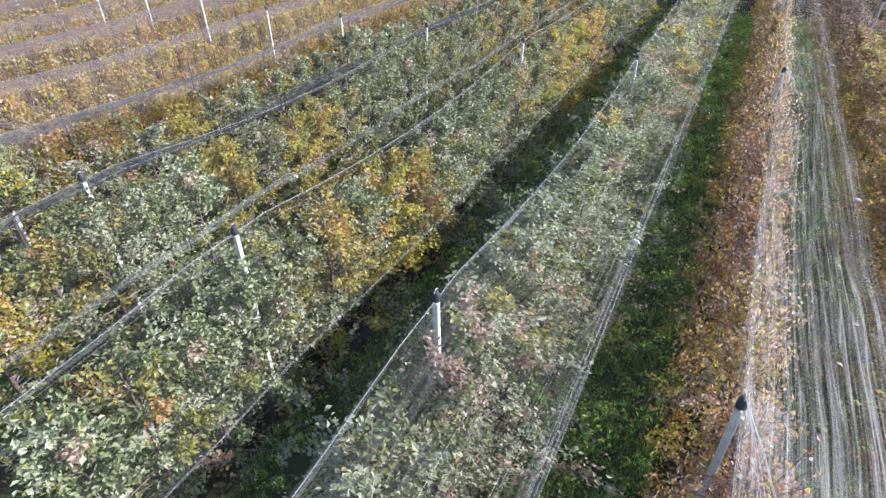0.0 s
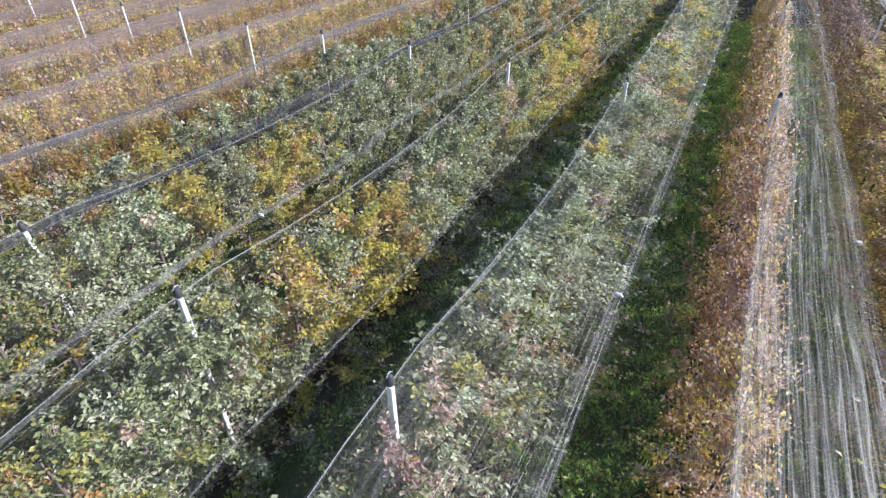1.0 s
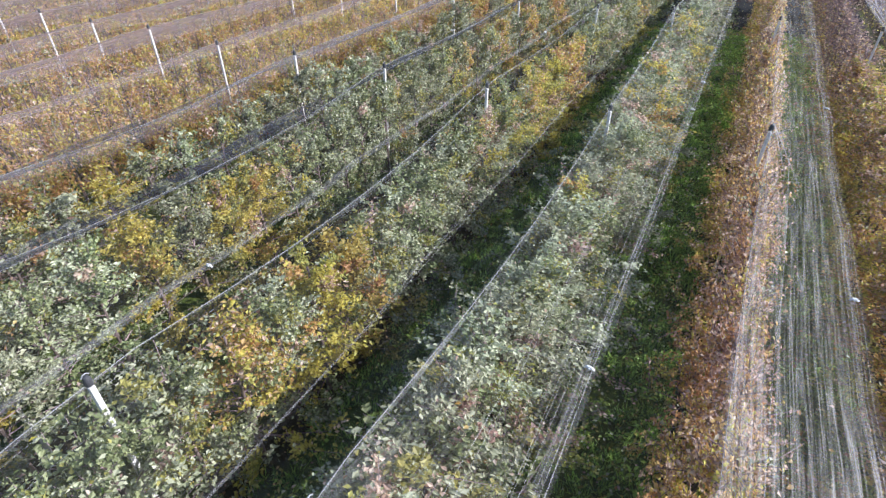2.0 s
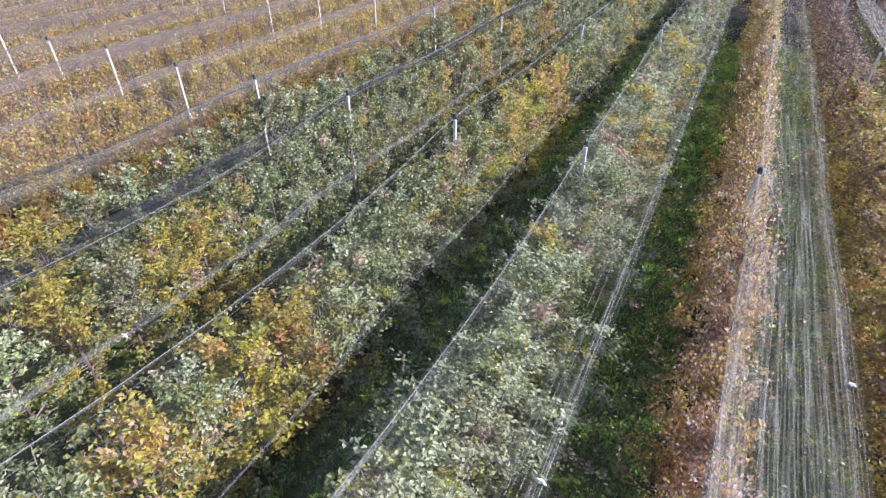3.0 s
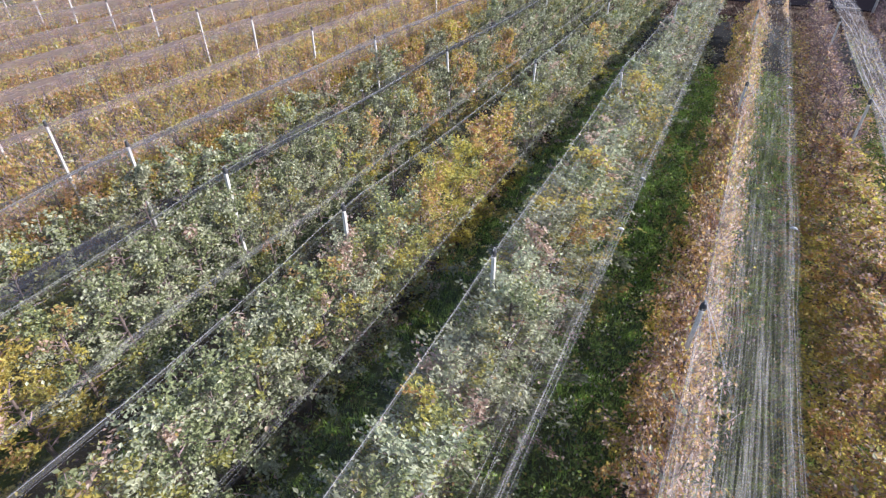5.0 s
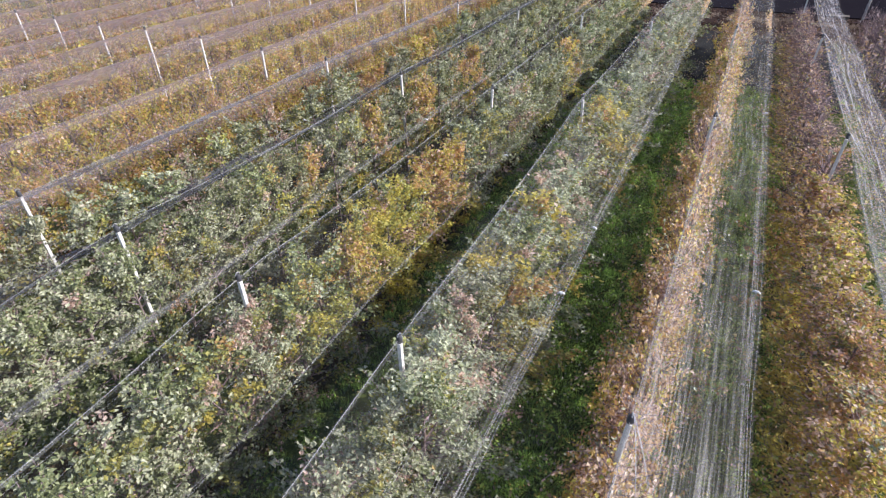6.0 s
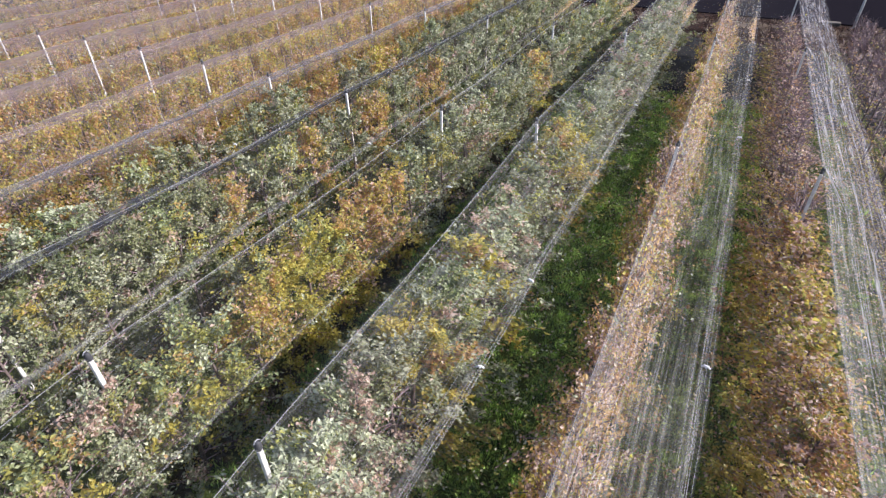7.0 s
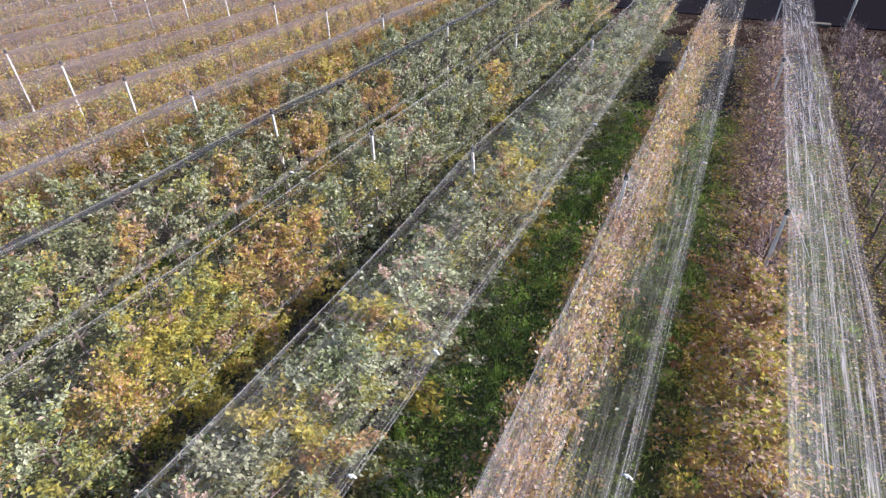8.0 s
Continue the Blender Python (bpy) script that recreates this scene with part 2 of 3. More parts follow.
class Soup:
    """Collects vertices and faces of many small pieces."""

    def __init__(self):
        self.v, self.f, self.i, self.n = [], [], [], 0

    def add(self, v, f, mat=0):
        v = np.asarray(v, float).reshape(-1, 3)
        f = np.asarray(f) + self.n
        self.v.append(v)
        self.f.extend(f.tolist())
        self.i.extend([mat] * len(f) if np.isscalar(mat) else list(mat))
        self.n += len(v)

    def tube(self, pts, radii, sides=3, mat=0, ends=True):
        pts = np.asarray(pts, float)
        radii = np.broadcast_to(radii, len(pts))
        d = np.gradient(pts, axis=0)
        d /= np.linalg.norm(d, axis=1)[:, None] + 1e-9
        ref = np.where(np.abs(d[:, 2:3]) > 0.9, [[1.0, 0, 0]], [[0, 0, 1.0]])
        a = np.cross(d, ref)
        a /= np.linalg.norm(a, axis=1)[:, None] + 1e-9
        b = np.cross(d, a)
        ang = np.arange(sides) * 2 * np.pi / sides
        ring = (np.cos(ang)[None, :, None] * a[:, None] + np.sin(ang)[None, :, None] * b[:, None]) * radii[:, None, None]
        v = (pts[:, None] + ring).reshape(-1, 3)
        k, f = len(pts), []
        for s in range(k - 1):
            for j in range(sides):
                j2 = (j + 1) % sides
                f.append((s * sides + j, s * sides + j2, (s + 1) * sides + j2, (s + 1) * sides + j))
        base = self.n
        self.v.append(v)
        self.f.extend([tuple(q + base for q in face) for face in f])
        if ends and sides > 3:
            self.f.append(tuple(base + j for j in reversed(range(sides))))
            self.f.append(tuple(base + (k - 1) * sides + j for j in range(sides)))
            self.i.extend([mat] * 2)
        self.i.extend([mat] * len(f))
        self.n += len(v)

    def mesh(self, name, mats, smooth=False):
        return raw_mesh(name, np.concatenate(self.v), self.f, mats, self.i, smooth)


def leaf_soup(soup, centre, normal, along, length, width, mats):
    """Folded kite-shaped leaves: two triangles each, bent along the midrib."""
    side = np.cross(normal, along)
    side /= np.linalg.norm(side, axis=1)[:, None] + 1e-9
    up = np.cross(along, side)
    L, W = length[:, None], width[:, None]
    base = centre - along * L * 0.5
    tip = centre + along * L * 0.5 - up * L * 0.12
    left = centre + side * W * 0.5 + up * W * 0.16 - along * L * 0.05
    right = centre - side * W * 0.5 + up * W * 0.16 - along * L * 0.05
    n = len(centre)
    v = np.stack([base, right, tip, left], 1).reshape(-1, 3)
    o = np.arange(n)[:, None] * 4
    f = np.stack([o + [0, 1, 2], o + [0, 2, 3]], 1).reshape(-1, 3)
    soup.add(v, f, np.repeat(mats, 2))


def unit(a):
    return a / (np.linalg.norm(a, axis=-1, keepdims=True) + 1e-9)


# ---- apple trees ----
# share of green, pale, yellow-green, yellow, orange, brown leaves; leaves per tree; label
KINDS = {
    "green": ((0.47, 0.42, 0.07, 0.008, 0.004, 0.028), 4500, "spindle apple tree with grey-green autumn leaves"),
    "turning": ((0.34, 0.22, 0.30, 0.08, 0.02, 0.04), 4500, "spindle apple tree with green leaves turning yellow"),
    "yellow": ((0.04, 0.06, 0.22, 0.58, 0.08, 0.02), 5600, "spindle apple tree with bright yellow leaves"),
    "orange": ((0.07, 0.09, 0.16, 0.36, 0.20, 0.12), 5400, "spindle apple tree with orange and yellow leaves"),
    "faded": ((0.24, 0.44, 0.06, 0.01, 0.02, 0.23), 5600, "spindle apple tree with faded pinkish-brown leaves"),
    "pale": ((0.27, 0.57, 0.09, 0.01, 0.01, 0.05), 5600, "spindle apple tree with pale grey-green and pinkish leaves"),
    "amber": ((0.02, 0.04, 0.09, 0.36, 0.37, 0.12), 3500, "thinning apple tree with amber and yellow leaves"),
    "golden": ((0.06, 0.10, 0.26, 0.34, 0.12, 0.12), 5200, "thinning apple tree with golden leaves and dark limbs"),
    "rusty": ((0.02, 0.10, 0.04, 0.16, 0.42, 0.26), 3800, "thinning apple tree with rusty leaves and bare twigs"),
    "twiggy": ((0.03, 0.06, 0.08, 0.10, 0.13, 0.60), 500, "nearly leafless apple tree with purple-brown twigs"),
    "bare": ((0.03, 0.08, 0.09, 0.12, 0.14, 0.54), 2100, "half-bare apple tree with brown twigs and few leaves"),
}
SPARSE = ("amber", "golden", "rusty", "bare", "twiggy")
TOPS = {"amber": (1.0, 0.7, 0.5), "golden": (1.0, 0.9, 0.8), "rusty": (1.0, 0.55, 0.32), "bare": (1.0, 0.45, 0.25), "twiggy": (1.0, 0.4, 0.2)}


def tree_meshes(kind, seed, far=0):
    """Trunk, branches and crown of one slender apple tree, 3.2 m high, the row along y."""
    rng = np.random.default_rng(seed)
    share, count, _ = KINDS[kind]
    count = count // (1, 2, 3)[far]
    sparse = kind in SPARSE
    wood, trunk = Soup(), Soup()
    zs = np.linspace(-0.05, 3.35, 9)
    axis = np.stack([rng.normal(0, 0.025, 9).cumsum() * 0.5, rng.normal(0, 0.025, 9).cumsum() * 0.5, zs], 1)
    trunk.tube(axis, np.linspace(0.045, 0.012, 9), 6)
    spots, ways, limb_of = [], [], []
    limbs = 42 if not sparse else 46
    for b in range(limbs):
        h = 0.38 + 2.85 * ((b + rng.uniform(0, 1)) / limbs) ** 0.9
        az = rng.uniform(0, 2 * np.pi)
        # limbs trained a little longer along the row
        reach = np.interp(h, [0.4, 1.2, 2.0, 2.6, 3.3], [1.12, 1.1, 0.55, 0.36, 0.22] if sparse else [1.0, 1.05, 0.72, 0.45, 0.24]) * rng.uniform(0.65, 1.2)
        rise = rng.uniform(0.0, 0.6) if h < 2.0 else rng.uniform(0.3, 1.2)
        d = unit(np.array([math.cos(az) * 0.9, math.sin(az), rise]))
        start = np.array([np.interp(h, zs, axis[:, 0]), np.interp(h, zs, axis[:, 1]), h])
        s = np.linspace(0, 1, 3)[:, None]
        bend = rng.normal(0, 0.1, 3) + [0, 0, 0.12 if h > 1.5 else -0.12]
        pts = start + d * reach * s + bend * s ** 2 * reach
        wood.tube(pts, np.linspace(0.013, 0.004, 3), 3)
        for k in range((9 if kind in ("bare", "twiggy") else 5 if sparse else 3) - far):
            q = start + (pts[-1] - start) * rng.uniform(0.3, 1.0)
            w = unit(d + rng.normal(0, 0.6, 3) + [0, 0, 0.5])
            ln = rng.uniform(0.18, 0.5) * (1.25 if sparse else 1.0)
            tp = q + w * ln * np.linspace(0, 1, 2)[:, None]
            wood.tube(tp, [0.008, 0.004] if sparse and kind not in ("golden", "amber") else [0.005, 0.003], 3)
            for u in np.linspace(0.15, 1.0, 6):
                spots.append(q + w * ln * u), ways.append(w), limb_of.append(b)
        for u in np.linspace(0.3, 1.0, 6):
            spots.append(start + d * reach * u + bend * u * u * reach), ways.append(d), limb_of.append(b)
    spots, ways, limb_of = np.array(spots), np.array(ways), np.array(limb_of)
    pick = rng.integers(0, len(spots), count * 8)
    if sparse:
        # the tops have lost most of their leaves
        keep = rng.random(len(pick)) < np.interp(spots[pick, 2], [1.0, 1.6, 2.9], TOPS[kind])
        pick = pick[keep]
    pick = pick[:count]
    limb_colour = rng.choice(6, limbs, p=share)
    col = np.where(rng.random(count) < 0.78, limb_colour[limb_of[pick]], rng.choice(6, count, p=share))
    centre = spots[pick] + rng.normal(0, 0.05, (count, 3))
    if sparse:
        # yellow leaves hang on low down, higher up they are brown
        low = centre[:, 2] < rng.uniform(1.5, 2.3, count)
        col = np.where(low & (rng.random(count) < (0.75 if kind in ("bare", "twiggy") else 0.88)), rng.choice([2, 3, 4, 5], limbs, p=[0.12, 0.36, 0.38, 0.14] if kind == "rusty" else [0.24, 0.45, 0.31, 0.0])[limb_of[pick]], col)
        col = np.where(~low & (rng.random(count) < 0.4), rng.choice([4, 5], count, p=[0.35, 0.65]), col)
        if kind == "rusty":
            # golden skirts close to the ground
            skirt = centre[:, 2] < rng.uniform(0.8, 1.35, count)
            col = np.where(skirt & (rng.random(count) < 0.8), rng.choice([2, 3, 4], count, p=[0.2, 0.45, 0.35]), col)
    if kind in ("yellow", "orange"):
        # green-yellow skirts, the tops of the orange ones faded
        low = centre[:, 2] < rng.uniform(1.3, 2.1, count)
        col = np.where(low & (rng.random(count) < 0.7), rng.choice([2, 3], limbs)[limb_of[pick]], col)
        if kind == "orange":
            col = np.where(~low & (rng.random(count) < 0.4), rng.choice([4, 5, 3], count, p=[0.45, 0.3, 0.25]), col)
    along = unit(ways[pick] * 0.5 + rng.normal(0, 0.8, (count, 3)) - [0, 0, 0.35])
    normal = unit(rng.normal(0, 0.75, (count, 3)) + [0, 0, 0.75])
    length = rng.uniform(0.058, 0.104, count) * (1.0, 1.28, 1.5)[far] * (0.84 if kind in ("pale", "faded", "amber", "bare", "twiggy") else 0.98)
    crown = Soup()
    leaf_soup(crown, centre, normal, along, length, length * rng.uniform(0.52, 0.72, count), col)
    return trunk.mesh("trunk", [BARK], True), wood.mesh("branchwork", [TWIG]), crown.mesh("crown", LEAVES)


PROTOTYPES = {}
VARIANTS = 4


def apple_tree(kind, variant, m, far):
    key = (kind, variant % VARIANTS, far)
    if key not in PROTOTYPES:
        trunk, wood, crown = tree_meshes(kind, 100 + 17 * key[1] + 1000 * list(KINDS).index(kind), far)
        tree = new("apple_tree")
        part("trunk", trunk, tree), part("branchwork", wood, tree), part("crown", crown, tree)
        tagged(tree, KINDS[kind][2], "tree", "apple trees in rows")
        tree.matrix_basis = m
        PROTOTYPES[key] = tree
        return tree
    ob = copy_thing(PROTOTYPES[key], Matrix.Identity(4))
    ob.matrix_basis = m
    return ob


# coloured trees along the rows: row -> (from, to, kind)
COLOURS = {
    -4: [(-0.2, 0.8, "turning"), (0.8, 1.6, "turning"), (1.6, 2.7, "faded"), (3.4, 4.2, "turning"), (4.2, 5.2, "yellow"), (15.8, 17.4, "turning"), (24, 26, "orange"), (28.2, 31, "orange")],
    -3: [(-2.6, -1.4, "orange"), (2.2, 3.3, "yellow"), (3.3, 4.2, "pale"), (4.9, 5.9, "yellow"), (8.0, 9.0, "turning"), (16.3, 18.0, "orange"), (22.8, 24.8, "orange"), (27.0, 28.7, "orange")],
    -2: [(-2.5, -1.4, "turning"), (0.9, 1.9, "orange"), (3.4, 4.6, "yellow"), (4.6, 5.6, "turning"), (10.2, 11.0, "faded"), (13.3, 14.1, "orange"), (14.1, 17.1, "yellow"), (17.1, 19.5, "orange"), (23.8, 25.0, "faded"), (30.2, 31.6, "orange")],
    -1: [(-1.0, 1.0, "faded"), (8.0, 8.9, "turning"), (12.5, 13.4, "faded"), (13.7, 14.7, "yellow"), (16.9, 17.8, "yellow"), (17.8, 18.6, "faded"), (18.8, 19.7, "faded"), (20.9, 22.4, "turning"), (22.7, 24.2, "yellow"), (24.2, 25.4, "turning")],
}


def kind_at(row, y, rng):
    for a, b, kind in COLOURS.get(row, ()):
        if a <= y < b:
            return kind
    if row <= -5:
        return rng.choice(["amber", "orange", "rusty"], p=[0.8, 0.15, 0.05] if row > -9 else [0.7, 0.15, 0.15])
    if row == 0:
        return rng.choice(["rusty", "golden", "bare"], p=[0.74, 0.16, 0.10])
    if row == 1 and y < 22.5:
        return rng.choice(["golden", "rusty"], p=[0.9, 0.1])
    if row >= 2:
        return "twiggy"
    if row == -1 and y < 14:
        return rng.choice(["pale", "green", "faded"], p=[0.62, 0.33, 0.05])
    if row == 1:
        return rng.choice(["twiggy", "bare", "rusty"], p=[0.45, 0.47, 0.08])
    return rng.choice(["green", "turning", "faded", "orange"], p=[0.84, 0.12, 0.04, 0.0] if y < 12 else [0.44, 0.33, 0.10, 0.13] if y < 22 else [0.86, 0.08, 0.06, 0.0])


SPACING = 1.08
WIDTH = {0: 0.8, -1: 1.38, -2: 1.07, -3: 0.82, 1: 1.15}


def near_rows():
    rng = np.random.default_rng(5)
    for row in (-4, -3, -2, -1, 0, 1, 2):
        # ten to thirteen trees a bay, the first close by its post
        bay = {-1: 13, -2: 12, -3: 11, 2: 7}.get(row, 10)
        for k in range(-5, 60):
            y = k * BAY / bay - 0.2 + rng.normal(0, 0.05)
            if y > (46.0 if row >= 0 else Y1 - 2.0) or y < -3.3 or row == -4 and y < -0.5 or row == 2 and y < 19.5:
                continue
            kind = kind_at(row, y, rng)
            s = rng.uniform(0.94, 1.1)
            at_post = abs((y + 0.2) / BAY - round((y + 0.2) / BAY)) < 0.02
            if at_post and row < 0:
                y -= 0.05
            tall = (0.93 if row == -4 else 0.86 if row == 1 else 1.0) * min(rng.uniform(0.90, 1.0), (ridge(row, y)[1] - 0.42) / 3.45)
            if at_post and row < 0 and (row, round(y / BAY)) != (-3, 2):
                tall = 0.96 if row == -2 else 1.02
            m = pose(row * ROW + rng.normal(0, 0.04) + {0: 0.18, -1: 0.22, -2: 0.12, -3: -0.06}.get(row, 0.05) + (0 if not at_post or row == 0 else 0.04 if row == -2 else 0.1 if row == -1 else 0.24 if row < 0 else -0.2), y - (0.3 if at_post and row > 0 else 0), 0, 0, 0, 180 * rng.integers(0, 2) + rng.normal(0, 12))
            apple_tree(kind, int(rng.integers(0, VARIANTS)), m @ Matrix.Diagonal((s * WIDTH.get(row, 1.0), s * 1.08, tall, 1)), 2 if y > 29 else 1 if y > 17 or row == -4 else 0)


def far_row(row, per_tree, size, start, end, seed):
    """A whole row of trees as one mass of trunks, twigs and leaves."""
    rng = np.random.default_rng(seed)
    soup = Soup()
    y = start
    while y < end:
        share = np.array(KINDS[kind_at(row, y, rng)][0])
        x = row * ROW
        soup.tube([(x, y, -0.05), (x + rng.normal(0, 0.05), y, 1.6), (x, y + rng.normal(0, 0.05), 3.0)], [0.05, 0.04, 0.015], 4, 6)
        for _ in range(24 if row > -3 else 40 if row > -8 else 24):
            h, a = rng.uniform(1.5, 2.8), rng.uniform(0, 6.28)
            soup.tube([(x + rng.normal(0, 0.2), y + rng.normal(0, 0.3), h), (x + 0.5 * math.cos(a), y + 0.6 * math.sin(a), h + rng.uniform(0.2, 0.8))], [0.007, 0.003], 3, 7)
        n = per_tree
        h = rng.beta(1.5, 1.7, n) * 2.3 + 0.3
        reach = np.interp(h, [0.3, 1.0, 2.0, 2.6, 3.3], [0.7, 0.95, 0.85, 0.6, 0.25])
        # leaves sit in clumps
        clump = rng.integers(0, 26, n)
        c_az, c_r = rng.uniform(0, 6.28, 26), np.sqrt(rng.uniform(0.2, 1, 26))
        c_h = 0.5 + (2.15 if row < 0 else 2.7) * rng.beta(1.7, 1.0, 26)
        h = np.where(rng.random(n) < 0.7, c_h[clump] + rng.normal(0, 0.14, n), h)
        reach = np.interp(h, [0.3, 1.0, 2.0, 2.6, 3.3], [0.7, 0.95, 0.85, 0.6, 0.25])
        c = np.stack([x + np.cos(c_az[clump]) * c_r[clump] * reach * 0.9 + rng.normal(0, 0.09, n),
                      y + np.sin(c_az[clump]) * c_r[clump] * reach + rng.normal(0, 0.11, n), h], 1)
        c_col = rng.choice(6, 26, p=share)
        col = np.where(rng.random(n) < 0.5, c_col[clump], rng.choice(6, n, p=share))
        ln = rng.uniform(0.8, 1.3, n) * size
        leaf_soup(soup, c, unit(rng.normal(0, 0.75, (n, 3)) + [0, 0, 0.75]), unit(rng.normal(0, 1, (n, 3)) - [0, 0, 0.3]), ln, ln * 0.65, col)
        y += SPACING * rng.uniform(0.94, 1.06)
    me = soup.mesh("distant_apple_trees", LEAVES + [BARK, TWIG])
    colour = "orange and yellow" if row < 0 else "brown, half-bare"
    tagged(new("distant_apple_trees", me), f"far row of {colour} apple trees", "tree row", "apple trees in rows", "stuff")


# ---- hail nets ----
def post_top(row, i):
    """The top of a post: its offset from the row, and its height."""
    tops = POST_TOPS.get(row)
    return tops[i] if tops and 0 <= i < len(tops) else (0.0, RIDGE)


def ridge(row, y):
    """The ridge cable: x and z at y, straight from post to post in plan, hanging between them."""
    i = math.floor(y / BAY)
    s = y / BAY - i
    (xa, za), (xb, zb) = post_top(row, i), post_top(row, i + 1)
    return row * ROW + xa + (xb - xa) * s, za + (zb - za) * s - 0.02 - SAG.get(i, 0.1) * (1.0 if row > -5 else 0.6) * 4 * s * (1 - s)


def net_point(row, side, u, y, lift=0.0):
    """A place on the net of a row: u 0 at the ridge, 1 at the valley."""
    xr, zr = ridge(row, y)
    lane = row if side > 0 else row - 1
    xv = (lane + 0.5) * ROW - side * 0.015
    zv = LANE_Z.get(lane, VALLEY) + 0.05 * math.sin(y * 0.9 + row * 2.1) + 0.03 * math.sin(y * 2.3 + row)
    sag = {-3: 0.17, -4: 0.11}.get(row, 0.07) if side < 0 else 0.07
    z = zr + (zv - zr) * u - sag * math.sin(math.pi * u) + lift
    x0 = xr + side * 0.015
    return (x0 + (xv - x0) * u, y, z)


def hail_net(row, creased, thread_gap, full):
    """The net of one row: two hanging panels, their threads and creases, ridge cable and edge cord."""
    rng = np.random.default_rng(900 + row)
    net = new("hail_net")
    net.location = (0, 0, 0)
    tagged(net, "white hail net hung over a wire along a tree row", "net", "hail nets over the rows")
    end = Y1 if row < 2 else 3 * BAY
    ys = np.arange(Y0, end + 0.1, 1.4 if full else 2.8)
    for side in (-1, 1):
        sheet = Soup()
        us = np.linspace(0, 1, 49 if row >= -1 and side > 0 else 11)
        ripple = 0.05 if row >= -1 and side > 0 else 0.02
        v = [net_point(row, side, u, y, ripple * math.sin(math.pi * u) * noise.noise((u * 9, y * 0.13, row * 3.7)) + 0.4 * ripple * math.sin(math.pi * u) * noise.noise((u * 24, y * 0.3, row * 1.7))) for y in ys for u in us]
        k = len(us)
        f = [(a * k + b, a * k + b + 1, (a + 1) * k + b + 1, (a + 1) * k + b) for a in range(len(ys) - 1) for b in range(k - 1)]
        sheet.add(v, f)
        # left panels get cloth with shade mixed into its colour
        panel = part("net_panel", sheet.mesh("net_panel", [NET_SHADED if side < 0 and row < -4 else NET_SHADED_THIN if side < 0 and row < -2 else NET_SHADED_SPARSE if side < 0 and row == -2 else NET_SHADED_SPARSE if side < 0 and row == -1 else NET_HAZY if row < -4 else NET_CRESTED if row == -4 and side > 0 else NET_TAUT if side < 0 or row < -1 else NET_SLACK if row < 0 else NET_CREASED if row == 0 else NET_STREAKED if row == 1 else NET_SLACK], True), net)
        if side < 0:
            continue
        threads = Soup()
        gap = thread_gap
        u = 0.03
        while u < 0.98:
            amp, ph, wl = rng.uniform(0.01, 0.05), rng.uniform(0, 6.28), rng.uniform(0.15, 0.8)
            fat = 0.0011
            if rng.random() < creased:
                fat = rng.choice([0.0014, 0.002, 0.003], p=[0.55, 0.33, 0.12])
            # a crease comes and goes along the row
            a, b = (Y0, end)
            if rng.random() < 0.85:
                # more folds laid further on over the two nets below the flight, whitening them
                a = rng.uniform(Y0, end - 8) if row not in (-1, 0) or rng.random() < (0.3 if row else 0.6) else rng.uniform(16, end - 10)
                b = min(end, a + rng.uniform(4, 18))
            yy = [y for y in ys if a <= y <= b]
            if len(yy) > 2:
                pts = [net_point(row, side, min(0.995, u + amp * math.sin(ph + y * wl)), y, 0.012 + rng.normal(0, 0.006)) for y in yy]
                r = np.full(len(yy), fat)
                r[[0, -1]] *= 0.4
                threads.tube(pts, r, 3)
            u += gap * rng.choice([0.12, 0.3, 0.8, 1.8], p=[0.3, 0.25, 0.3, 0.15])
        tagged(part("threads", threads.mesh("threads", [THREAD]), panel), "pale creased threads lying along the net", kind="stuff")
    rope = Soup()
    rope.tube([(ridge(row, y)[0], y, ridge(row, y)[1] + 0.012) for y in ys], 0.003 if row >= 0 else 0.004 if row >= -2 else 0.0025, 4)
    part("ridge_cable", rope.mesh("ridge_cable", [CORD]), net, "pale cable along the ridge")
    if row >= -4:
        fold = Soup()
        fv = []
        for y in ys:
            x, z = ridge(row, y)
            wide = 0.045 + 0.02 * math.sin(y * 0.7 + row * 1.3) + 0.012 * math.sin(y * 1.9 + row)
            fv += [(x + o * wide, y, z + 0.02 - 0.5 * wide * abs(o)) for o in (-1, -0.5, 0, 0.5, 1)]
        fold.add(fv, [(a * 5 + b, a * 5 + b + 1, a * 5 + b + 6, a * 5 + b + 5) for a in range(len(ys) - 1) for b in range(4)])
        part("ridge_fold", fold.mesh("ridge_fold", [NET_RIDGE], True), net, "net lying doubled over the ridge cable")
    band = Soup()
    bv = [(row * ROW + ROW / 2 + o + 0.03 * math.sin(y * 0.4 + row), y, net_point(row, 1, 1, y)[2] + 0.16 * abs(o) + 0.006) for y in ys for o in (-0.11, -0.055, 0.0, 0.055, 0.11)]
    band.add(bv, [(a * 5 + b, a * 5 + b + 1, a * 5 + b + 6, a * 5 + b + 5) for a in range(len(ys) - 1) for b in range(4)])
    part("net_overlap", band.mesh("net_overlap", [NET_OVERLAP if row >= -1 else NET_SEAM if row == -3 else NET_TAUT], True), net, "doubled strip where two nets overlap")
    cord = Soup()
    for k in range(5 if row >= -1 else 3):
        o, ph = (k - 2) * 0.032 + rng.uniform(-0.015, 0.015), rng.uniform(0, 6)
        cord.tube([(row * ROW + ROW / 2 + o + 0.02 * math.sin(y * 0.5 + ph), y, net_point(row, 1, 1, y)[2] - 0.01 + 0.02 * math.sin(y + ph)) for y in ys], 0.0015 if row >= -1 else 0.0011, 3)
    part("edge_cord", cord.mesh("edge_cord", [CORD]), net, "bundle of pale cords where two nets meet")
